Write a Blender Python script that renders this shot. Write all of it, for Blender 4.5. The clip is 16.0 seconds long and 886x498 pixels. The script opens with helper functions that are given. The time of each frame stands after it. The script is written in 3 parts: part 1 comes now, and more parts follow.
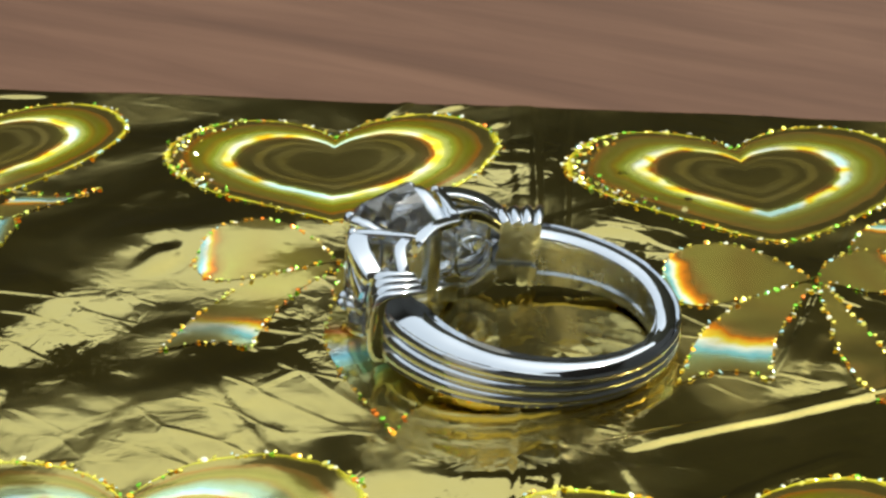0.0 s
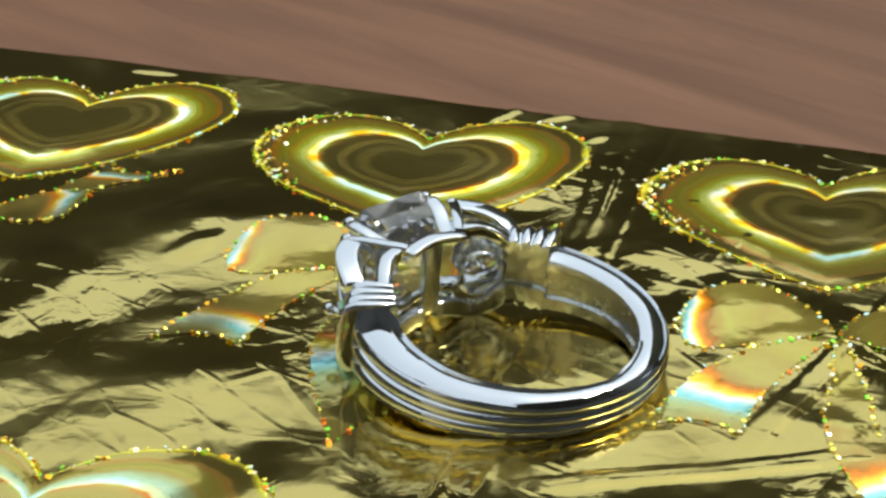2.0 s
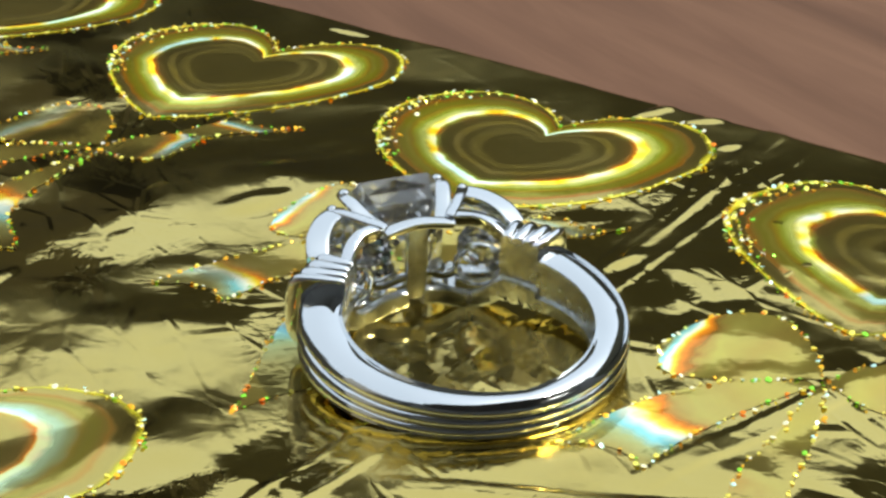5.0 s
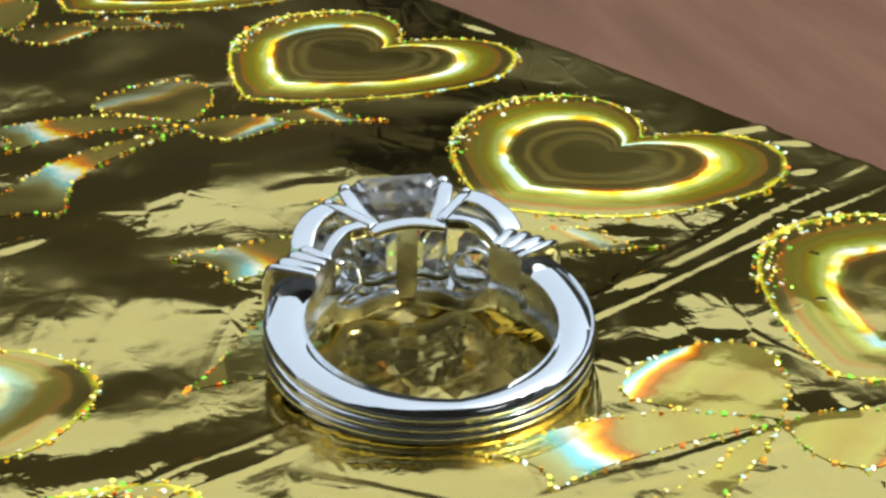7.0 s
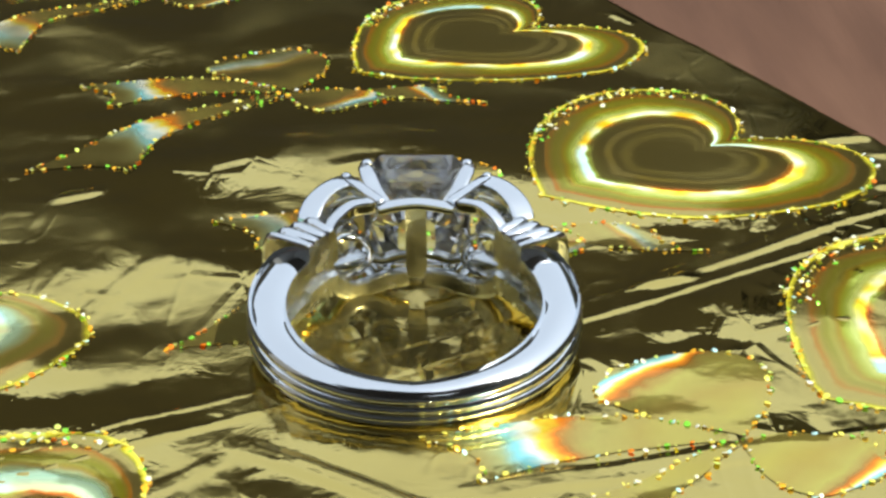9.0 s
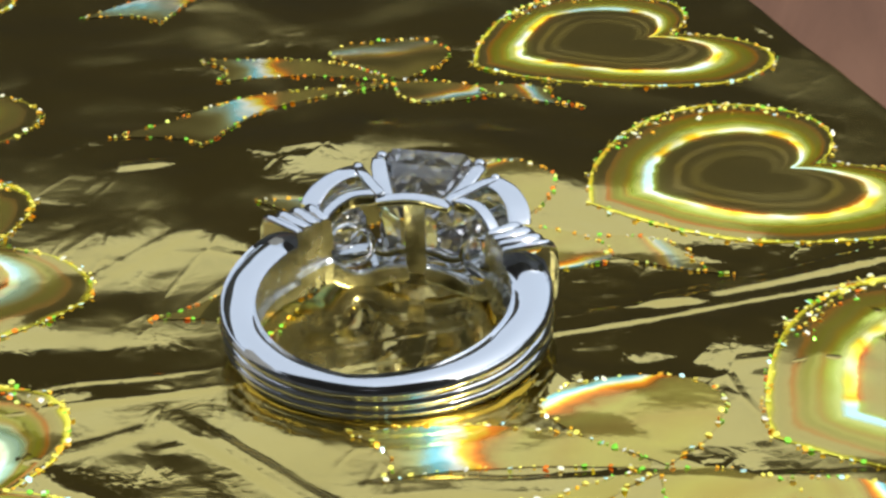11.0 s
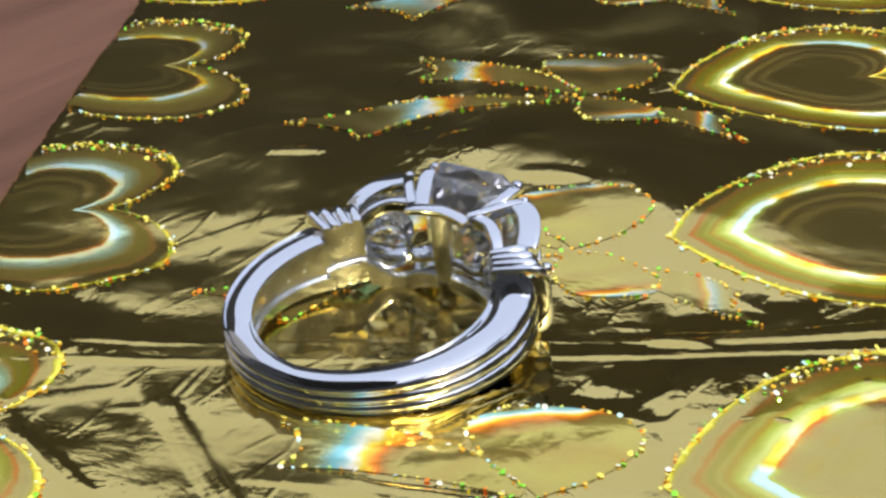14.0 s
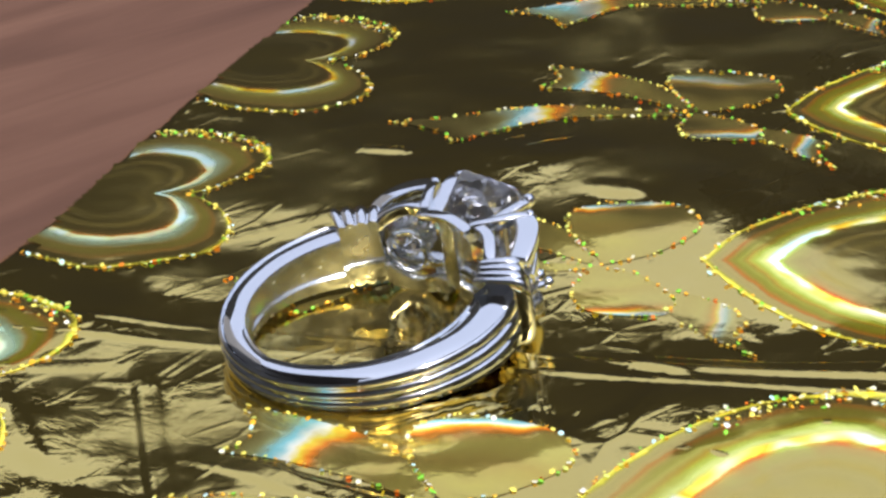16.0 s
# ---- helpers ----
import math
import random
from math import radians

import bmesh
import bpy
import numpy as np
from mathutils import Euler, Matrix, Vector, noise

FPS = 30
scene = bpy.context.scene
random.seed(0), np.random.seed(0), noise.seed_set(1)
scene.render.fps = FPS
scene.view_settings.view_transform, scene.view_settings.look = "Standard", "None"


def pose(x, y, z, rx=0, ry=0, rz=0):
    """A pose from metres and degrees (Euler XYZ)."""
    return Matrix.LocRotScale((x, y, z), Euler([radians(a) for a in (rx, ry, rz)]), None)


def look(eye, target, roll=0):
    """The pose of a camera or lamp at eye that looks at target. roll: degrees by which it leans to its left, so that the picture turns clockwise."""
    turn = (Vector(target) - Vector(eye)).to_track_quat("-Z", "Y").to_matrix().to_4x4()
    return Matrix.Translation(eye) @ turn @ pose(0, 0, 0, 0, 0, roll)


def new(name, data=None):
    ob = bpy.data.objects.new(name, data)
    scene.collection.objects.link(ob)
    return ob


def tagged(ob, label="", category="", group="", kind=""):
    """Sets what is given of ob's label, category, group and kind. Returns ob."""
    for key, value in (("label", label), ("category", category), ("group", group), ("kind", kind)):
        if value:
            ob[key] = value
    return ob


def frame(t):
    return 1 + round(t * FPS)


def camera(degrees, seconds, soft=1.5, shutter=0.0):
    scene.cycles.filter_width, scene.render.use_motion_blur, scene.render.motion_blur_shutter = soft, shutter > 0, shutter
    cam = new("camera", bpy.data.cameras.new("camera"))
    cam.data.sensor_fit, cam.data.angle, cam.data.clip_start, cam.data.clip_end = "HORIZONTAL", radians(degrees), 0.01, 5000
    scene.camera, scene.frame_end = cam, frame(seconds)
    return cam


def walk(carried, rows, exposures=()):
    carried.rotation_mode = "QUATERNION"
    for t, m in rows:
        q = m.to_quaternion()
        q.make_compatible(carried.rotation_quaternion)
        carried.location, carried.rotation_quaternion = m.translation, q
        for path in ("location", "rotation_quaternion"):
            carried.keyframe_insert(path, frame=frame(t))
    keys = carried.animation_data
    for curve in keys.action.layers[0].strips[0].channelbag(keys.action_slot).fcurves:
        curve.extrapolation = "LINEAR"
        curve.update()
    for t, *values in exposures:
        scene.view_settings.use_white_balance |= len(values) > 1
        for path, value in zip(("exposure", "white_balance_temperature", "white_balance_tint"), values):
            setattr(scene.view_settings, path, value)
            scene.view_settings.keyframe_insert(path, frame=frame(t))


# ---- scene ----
cam = camera(26.0, 16.0, soft=2.8)
walk(cam, [
    (0.0, look((-0.09935, -0.06596, 0.05756), (-0.01034, -0.00046, 0.01079), -1.77)),
    (0.5, look((-0.09463, -0.07091, 0.05774), (-0.00925, -0.00088, 0.01078), -2.18)),
    (1.0, look((-0.08972, -0.07553, 0.05783), (-0.00817, -0.00111, 0.01082), -1.69)),
    (1.5, look((-0.08474, -0.07945, 0.05753), (-0.00751, -0.00065, 0.01036), -1.31)),
    (2.0, look((-0.07941, -0.08357, 0.05767), (-0.00649, -0.00063, 0.01071), -1.18)),
    (2.5, look((-0.07376, -0.08733, 0.05589), (-0.00503, -0.00092, 0.00889), -1.01)),
    (3.0, look((-0.06817, -0.09092, 0.05644), (-0.00411, -0.00105, 0.00931), -0.86)),
    (3.5, look((-0.06264, -0.09398, 0.05611), (-0.00362, -0.00086, 0.00872), -0.92)),
    (4.0, look((-0.05709, -0.09659, 0.05593), (-0.00305, -0.00054, 0.00846), -0.84)),
    (4.2, look((-0.05464, -0.09728, 0.05591), (-0.00259, -0.00015, 0.00839), -0.76)),
    (6.3, look((-0.03001, -0.10677, 0.05625), (-0.00023, -0.00099, 0.00805), -0.65)),
    (6.5, look((-0.02758, -0.10705, 0.05609), (0.00017, -0.00078, 0.00775), -0.60)),
    (7.0, look((-0.02164, -0.10819, 0.05665), (0.00075, -0.00058, 0.00850), -0.48)),
    (7.5, look((-0.01555, -0.10886, 0.05676), (0.00149, -0.00032, 0.00852), -0.45)),
    (8.0, look((-0.01041, -0.10933, 0.05476), (0.00111, -0.00028, 0.00601), -0.24)),
    (8.5, look((-0.00359, -0.11000, 0.05555), (0.00200, -0.00057, 0.00663), -0.72)),
    (8.7, look((-0.00172, -0.10991, 0.05551), (0.00189, -0.00028, 0.00684), -0.49)),
    (10.8, look((0.02395, -0.10645, 0.05565), (0.00366, 0.00118, 0.00663), -0.09)),
    (11.0, look((0.02660, -0.10643, 0.05565), (0.00355, 0.00066, 0.00666), -0.03)),
    (11.5, look((0.03294, -0.10589, 0.05584), (0.00292, -0.00078, 0.00633), -0.25)),
    (12.0, look((0.03861, -0.10493, 0.05670), (0.00322, -0.00157, 0.00706), -0.83)),
    (12.5, look((0.04526, -0.10305, 0.05754), (0.00356, -0.00191, 0.00823), -0.90)),
    (13.0, look((0.05202, -0.10068, 0.05818), (0.00468, -0.00212, 0.00875), -1.48)),
    (13.5, look((0.05945, -0.09785, 0.05881), (0.00602, -0.00259, 0.00911), -1.25)),
    (14.0, look((0.06647, -0.09486, 0.05949), (0.00729, -0.00302, 0.00987), -1.29)),
    (14.5, look((0.07308, -0.09081, 0.05929), (0.00810, -0.00295, 0.00970), -1.59)),
    (15.0, look((0.07909, -0.08707, 0.06026), (0.00902, -0.00315, 0.01079), -1.80)),
    (15.5, look((0.08411, -0.08331, 0.06137), (0.00966, -0.00332, 0.01179), -2.51)),
    (16.0, look((0.09006, -0.07860, 0.06055), (0.01089, -0.00302, 0.01136), -2.70)),
], [(0.0, 0.77, 6400, 0), (4.0, 0.87, 6350, 0), (8.5, 0.91, 6200, 3), (11.0, 0.75, 6150, 6), (12.0, 0.97, 6100, 9), (12.5, 0.68, 6100, 11), (13.5, 0.75, 6000, 14), (16.0, 0.82, 5900, 17)])

# ---- daylight ----
SUN_EL, SUN_AZ = 55.0, -22.0      # degrees; azimuth counted from +x towards +y
world = bpy.data.worlds.new("sky")
scene.world = world
world.use_nodes = True
wn, wl = world.node_tree.nodes, world.node_tree.links
sky = wn.new("ShaderNodeTexSky")
sky.sky_type, sky.sun_disc = "NISHITA", False
sky.sun_elevation, sky.sun_rotation = radians(SUN_EL), radians(90.0 - SUN_AZ)
sky.dust_density, sky.ozone_density, sky.air_density = 2.2, 1.0, 1.0
soften = wn.new("ShaderNodeHueSaturation")
soften.inputs["Saturation"].default_value = 0.55
wl.new(sky.outputs["Color"], soften.inputs["Color"])
veil = wn.new("ShaderNodeMix")                 # thin even cloud over most of the blue
veil.data_type = "RGBA"
veil.inputs[0].default_value = 0.72
veil.inputs[7].default_value = (2.72, 2.85, 3.18, 1.0)
wl.new(soften.outputs["Color"], veil.inputs[6])
wl.new(veil.outputs[2], wn["Background"].inputs["Color"])
wn["Background"].inputs["Strength"].default_value = 0.15
sun = new("sun", bpy.data.lights.new("sun", "SUN"))
sun.data.energy, sun.data.angle, sun.data.color = 3.2, radians(1.2), (1.0, 0.93, 0.83)
sun.matrix_world = look((2 * math.cos(radians(SUN_AZ)) * math.cos(radians(SUN_EL)), 2 * math.sin(radians(SUN_AZ)) * math.cos(radians(SUN_EL)),
                         2 * math.sin(radians(SUN_EL))), (0, 0, 0))

CM = 0.01


# ---- materials ----
class Nodes:
    """A short way to write node trees."""

    def __init__(self, name):
        self.m = bpy.data.materials.new(name)
        self.m.use_nodes = True
        self.n, self.l = self.m.node_tree.nodes, self.m.node_tree.links
        self.b = self.n["Principled BSDF"]

    def add(self, kind, props=(), **sockets):
        node = self.n.new("ShaderNode" + kind)
        for key, value in dict(props).items():
            setattr(node, key, value)
        for key, value in sockets.items():
            self.put(node, key, value)
        return node

    def put(self, node, key, value):
        socket = node.inputs[int(key[1:])] if key[0] == "i" and key[1:].isdigit() else node.inputs[key.replace("_", " ")]
        if isinstance(value, bpy.types.NodeSocket):
            self.l.new(value, socket)
        else:
            socket.default_value = value

    def set(self, **sockets):
        for key, value in sockets.items():
            self.put(self.b, key, value)
        return self

    def place(self):
        return self.add("TexCoord").outputs["Object"]

    def noise(self, scale, detail=3.0, vector=None, rough=0.55, distortion=0.0):
        return self.add("TexNoise", Vector=vector or self.place(), Scale=scale, Detail=detail, Roughness=rough, Distortion=distortion).outputs["Fac"]

    def ramp(self, fac, stops, mode="LINEAR"):
        node = self.add("ValToRGB", Fac=fac)
        node.color_ramp.interpolation = mode
        while len(node.color_ramp.elements) < len(stops):
            node.color_ramp.elements.new(1.0)
        for e, (at, c) in zip(node.color_ramp.elements, stops):
            e.position = at
            e.color = (*c, 1.0) if len(c) == 3 else c
        return node.outputs["Color"]

    def math(self, op, a, b=0.0, clamp=False):
        return self.add("Math", {"operation": op, "use_clamp": clamp}, i0=a, i1=b).outputs[0]

    def mix(self, fac, a, b):
        node = self.add("Mix", {"data_type": "RGBA"})
        for i, v in ((0, fac), (6, a), (7, b)):
            self.put(node, "i%d" % i, (*v, 1.0) if isinstance(v, tuple) and len(v) == 3 else v)
        return node.outputs[2]

    def bump(self, height, strength, distance):
        return self.add("Bump", Height=height, Strength=strength, Distance=distance).outputs["Normal"]


def grey(v):
    return (v, v, v)


def make_foil():
    s = Nodes("gold_foil")
    p = s.place()
    stain = s.noise(90, 4, p)
    haze = s.ramp(s.noise(55, 5, p, 0.6, 0.8), [(0.42, grey(0.0)), (0.68, grey(1.0))])
    warped = s.add("Mapping", Vector=p, Rotation=(0, 0, 0.6), Scale=(1.0, 0.45, 1.0)).outputs[0]
    cell = s.add("TexVoronoi", {"feature": "DISTANCE_TO_EDGE"}, Vector=warped, Scale=330.0, Randomness=1.0).outputs["Distance"]
    fold = s.math("MULTIPLY", s.ramp(cell, [(0.0, grey(1.0)), (0.10, grey(0.0))]), s.ramp(s.noise(70, 3, p), [(0.44, grey(0.0)), (0.62, grey(1.0))]))
    tall = s.math("ADD", s.math("MULTIPLY", s.noise(900, 2, p), 0.10), s.math("MULTIPLY", s.noise(250, 4, p, 0.55, 0.6), 0.95))
    tall = s.math("ADD", tall, s.math("MULTIPLY", fold, 0.5))
    facet = s.add("TexVoronoi", {"feature": "SMOOTH_F1"}, Vector=s.add("Mapping", Vector=p, Rotation=(0, 0, -0.5), Scale=(0.6, 1.0, 1.0)).outputs[0], Scale=210.0).outputs["Distance"]
    worn = s.ramp(s.noise(38, 3, p), [(0.45, grey(0.0)), (0.62, grey(1.0))])
    tall = s.math("ADD", tall, s.math("MULTIPLY", s.math("MULTIPLY", facet, worn), 2.2))
    s.set(Base_Color=s.mix(stain, (0.84, 0.648, 0.175), (0.885, 0.715, 0.235)), Metallic=1.0,
          Roughness=s.math("ADD", s.math("MULTIPLY", haze, 0.20), s.math("MULTIPLY", s.noise(300, 4, p), 0.08)),
          Normal=s.bump(tall, 0.14, 0.0006))
    return s.m


def make_heart_print():
    """Holographic print, its shifting sheen painted as fixed colour: bands that follow the outline, a pale ring, orange
    towards the notch and white towards the tip.
    """
    s = Nodes("heart_painted_hologram")
    p = s.place()
    uv = s.add("SeparateXYZ", Vector=s.add("UVMap").outputs["UV"])
    u, q = uv.outputs["X"], uv.outputs["Y"]
    tune = s.add("SeparateXYZ", Vector=s.add("ObjectInfo").outputs["Color"])
    cool = tune.outputs["X"]
    u = s.math("ADD", u, s.math("MULTIPLY", s.math("SUBTRACT", s.noise(220, 4, p), 0.5), 0.07))
    u = s.math("ADD", u, s.math("MULTIPLY", s.math("SUBTRACT", s.noise(600, 3, p), 0.5), 0.036))
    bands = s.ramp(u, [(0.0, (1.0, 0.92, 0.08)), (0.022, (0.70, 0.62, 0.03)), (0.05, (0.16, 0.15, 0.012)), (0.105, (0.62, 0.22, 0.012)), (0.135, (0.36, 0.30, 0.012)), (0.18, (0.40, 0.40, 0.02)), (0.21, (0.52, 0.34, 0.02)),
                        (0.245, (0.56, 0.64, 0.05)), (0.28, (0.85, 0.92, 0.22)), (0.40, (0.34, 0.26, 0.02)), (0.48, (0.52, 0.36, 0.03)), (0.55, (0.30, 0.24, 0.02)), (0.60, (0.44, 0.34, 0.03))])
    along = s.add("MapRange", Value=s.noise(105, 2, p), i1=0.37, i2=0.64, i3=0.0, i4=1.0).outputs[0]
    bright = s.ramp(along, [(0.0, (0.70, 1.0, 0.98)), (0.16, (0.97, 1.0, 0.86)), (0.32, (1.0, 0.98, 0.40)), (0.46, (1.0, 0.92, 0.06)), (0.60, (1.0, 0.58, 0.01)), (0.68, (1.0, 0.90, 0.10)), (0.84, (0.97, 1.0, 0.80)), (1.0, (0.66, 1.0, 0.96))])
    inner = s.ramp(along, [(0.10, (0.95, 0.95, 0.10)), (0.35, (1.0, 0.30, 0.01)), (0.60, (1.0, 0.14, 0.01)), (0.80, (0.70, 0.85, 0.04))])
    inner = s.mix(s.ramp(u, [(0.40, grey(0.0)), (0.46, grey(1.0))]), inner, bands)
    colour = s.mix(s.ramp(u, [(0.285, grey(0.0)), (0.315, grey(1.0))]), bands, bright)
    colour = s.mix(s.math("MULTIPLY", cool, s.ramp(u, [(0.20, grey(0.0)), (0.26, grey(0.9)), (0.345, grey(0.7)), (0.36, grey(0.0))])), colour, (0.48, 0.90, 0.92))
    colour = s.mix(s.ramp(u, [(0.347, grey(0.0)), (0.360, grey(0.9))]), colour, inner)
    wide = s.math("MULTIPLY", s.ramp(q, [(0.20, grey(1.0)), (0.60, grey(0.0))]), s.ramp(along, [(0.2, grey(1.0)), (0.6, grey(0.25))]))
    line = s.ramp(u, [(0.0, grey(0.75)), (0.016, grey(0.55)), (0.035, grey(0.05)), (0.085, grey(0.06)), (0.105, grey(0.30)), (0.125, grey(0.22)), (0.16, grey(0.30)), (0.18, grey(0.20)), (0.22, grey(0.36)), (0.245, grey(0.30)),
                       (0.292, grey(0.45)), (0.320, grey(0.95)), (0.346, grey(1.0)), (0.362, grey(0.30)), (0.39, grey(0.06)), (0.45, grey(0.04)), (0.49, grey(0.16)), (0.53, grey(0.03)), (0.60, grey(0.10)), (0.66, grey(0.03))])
    # Painted glow of the bright line, standing in for diffracted light.
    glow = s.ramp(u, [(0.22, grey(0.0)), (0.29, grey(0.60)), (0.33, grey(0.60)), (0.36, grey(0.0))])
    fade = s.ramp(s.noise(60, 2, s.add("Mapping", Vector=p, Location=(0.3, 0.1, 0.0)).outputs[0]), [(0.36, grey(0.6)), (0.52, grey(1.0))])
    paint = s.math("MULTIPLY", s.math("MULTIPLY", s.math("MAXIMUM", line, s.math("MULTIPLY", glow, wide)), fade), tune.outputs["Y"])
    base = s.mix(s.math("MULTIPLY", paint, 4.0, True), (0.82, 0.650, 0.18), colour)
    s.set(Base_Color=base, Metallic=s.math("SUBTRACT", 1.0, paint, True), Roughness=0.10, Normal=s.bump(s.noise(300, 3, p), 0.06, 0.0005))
    return s.m


def make_ribbon_print():
    s = Nodes("ribbon_painted_hologram")
    p = s.place()
    uv = s.add("SeparateXYZ", Vector=s.add("UVMap").outputs["UV"])
    pick = s.add("ObjectInfo").outputs["Random"]
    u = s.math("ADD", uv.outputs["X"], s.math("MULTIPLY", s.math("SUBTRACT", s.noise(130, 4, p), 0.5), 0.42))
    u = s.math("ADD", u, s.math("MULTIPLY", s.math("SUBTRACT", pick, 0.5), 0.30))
    # The foil's shifting rainbow sheen is painted here as fixed colour.
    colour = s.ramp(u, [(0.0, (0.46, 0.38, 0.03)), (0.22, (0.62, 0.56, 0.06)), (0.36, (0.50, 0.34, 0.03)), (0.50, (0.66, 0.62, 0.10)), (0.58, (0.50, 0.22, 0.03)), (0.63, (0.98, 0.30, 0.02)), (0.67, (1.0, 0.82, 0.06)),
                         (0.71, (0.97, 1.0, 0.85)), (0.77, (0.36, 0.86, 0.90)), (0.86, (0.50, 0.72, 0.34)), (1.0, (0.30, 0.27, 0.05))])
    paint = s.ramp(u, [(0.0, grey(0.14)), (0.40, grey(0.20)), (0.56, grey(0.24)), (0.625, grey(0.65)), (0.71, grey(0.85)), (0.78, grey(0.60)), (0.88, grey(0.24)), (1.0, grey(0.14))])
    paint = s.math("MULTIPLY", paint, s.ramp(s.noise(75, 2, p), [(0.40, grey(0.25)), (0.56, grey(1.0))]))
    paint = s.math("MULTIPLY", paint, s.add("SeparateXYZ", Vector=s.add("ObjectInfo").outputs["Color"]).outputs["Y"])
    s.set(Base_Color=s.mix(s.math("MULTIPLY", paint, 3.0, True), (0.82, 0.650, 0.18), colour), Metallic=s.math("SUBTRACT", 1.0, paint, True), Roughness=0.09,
          Normal=s.bump(s.noise(330, 3, p), 0.10, 0.0005))
    return s.m


def make_glitter(name, gold, orange, green):
    """Spangles in several hues: the shares of gold, orange and green ones, the rest pale."""
    s = Nodes(name)
    pick = s.add("NewGeometry").outputs["Random Per Island"]
    a, b, c = gold, gold + orange, gold + orange + green
    colour = s.ramp(pick, [(0.0, (1.0, 0.90, 0.14)), (a, (1.0, 0.52, 0.02)), (a + orange * 0.7, (1.0, 0.26, 0.01)), (b, (0.28, 0.80, 0.05)),
                            (b + green * 0.6, (0.80, 0.92, 0.18)), (c, (1.0, 0.98, 0.66)), ((1 + 2 * c) / 3, (0.60, 0.92, 0.85)), ((2 + c) / 3, (0.97, 0.95, 0.78))], "CONSTANT")
    s.set(Base_Color=colour, Metallic=0.35, Roughness=0.22)
    return s.m


def make_silver():
    s = Nodes("white_gold")
    p = s.place()
    s.set(Base_Color=s.mix(s.noise(500, 3, p), (0.91, 0.94, 0.965), (0.95, 0.965, 0.98)), Metallic=1.0,
          Roughness=s.add("MapRange", Value=s.noise(1500, 4, p), i1=0.35, i2=0.7, i3=0.02, i4=0.07).outputs[0],
          Normal=s.bump(s.noise(150, 0, p, 0.4, 0.6), 0.55, 0.0009))
    return s.m


def make_satin():
    """The finger's side of the metal: brushed, scuffed and duller than the outside."""
    s = Nodes("satin_white_gold")
    p = s.place()
    s.set(Base_Color=s.mix(s.noise(400, 3, p), (0.74, 0.77, 0.77), (0.84, 0.86, 0.86)), Metallic=1.0,
          Roughness=s.add("MapRange", Value=s.noise(700, 4, p), i1=0.35, i2=0.7, i3=0.16, i4=0.30).outputs[0],
          Normal=s.bump(s.math("ADD", s.noise(700, 3, p), s.noise(200, 2, p)), 0.30, 0.0003))
    return s.m


def make_stone():
    s = Nodes("clear_crystal")
    s.set(Base_Color=(0.97, 0.98, 1.0, 1.0), Roughness=0.01, IOR=2.0, Transmission_Weight=0.975)
    return s.m


def make_wood():
    s = Nodes("table_wood")
    p = s.place()
    turned = s.add("Mapping", Vector=p, Rotation=(0, 0, radians(-38)), Scale=(9.0, 1.2, 9.0)).outputs[0]
    grain = s.noise(9.0, 6, turned, 0.6, 0.6)
    fine = s.noise(120.0, 4, s.add("Mapping", Vector=p, Rotation=(0, 0, radians(-38)), Scale=(3.0, 0.25, 3.0)).outputs[0])
    colour = s.ramp(grain, [(0.28, (0.064, 0.031, 0.019)), (0.5, (0.100, 0.050, 0.031)), (0.72, (0.140, 0.074, 0.047))])
    colour = s.mix(s.math("MULTIPLY", fine, 0.35), colour, (0.13, 0.067, 0.046))
    s.set(Base_Color=colour, Roughness=0.82, Specular_IOR_Level=0.25, Normal=s.bump(fine, 0.15, 0.0004))
    return s.m


def make_plain(name, low, high, rough, scale):
    s = Nodes(name)
    p = s.place()
    s.set(Base_Color=s.mix(s.noise(scale, 5, p), low, high), Roughness=rough, Normal=s.bump(s.noise(scale * 9, 4, p), 0.2, 0.004))
    return s.m


FOIL, HEART, RIBBON, GLITTER = make_foil(), make_heart_print(), make_ribbon_print(), make_glitter("gold_glitter", 0.34, 0.16, 0.22)
BRIGHT_GLITTER = make_glitter("many_hued_glitter", 0.20, 0.34, 0.30)
SILVER, SATIN, STONE, WOOD = make_silver(), make_satin(), make_stone(), make_wood()
# One mottled paint, darkened on walls the sun strikes, to keep reflections dark.
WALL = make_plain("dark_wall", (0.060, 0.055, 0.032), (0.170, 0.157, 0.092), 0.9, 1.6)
DIMMED_WALL = make_plain("dimmed_wall", (0.010, 0.009, 0.005), (0.042, 0.038, 0.021), 0.9, 1.6)
DEEP_DIMMED_WALL = make_plain("deep_dimmed_wall", (0.003, 0.003, 0.002), (0.014, 0.013, 0.007), 0.9, 1.6)
PLASTER = make_plain("grey_plaster", (0.16, 0.155, 0.14), (0.27, 0.26, 0.24), 0.9, 2.0)
FLOOR = make_plain("dark_floor", (0.05, 0.04, 0.032), (0.09, 0.07, 0.055), 0.7, 5.0)


# ---- mesh helpers ----
def part(name, bm, material, parent=None, label="", scale=1.0, smooth=False):
    if scale != 1.0:
        bmesh.ops.scale(bm, vec=(scale, scale, scale), verts=bm.verts)
    me = bpy.data.meshes.new(name)
    bm.normal_update()
    bm.to_mesh(me)
    bm.free()
    me.materials.append(material)
    if smooth:
        me.shade_smooth()
        me.set_sharp_from_angle(angle=radians(38))
    ob = new(name, me)
    ob.parent = parent
    return tagged(ob, label)


def empty(name, m, label, category, **more):
    ob = new(name)
    ob.matrix_world = m
    return tagged(ob, label, category, **more)


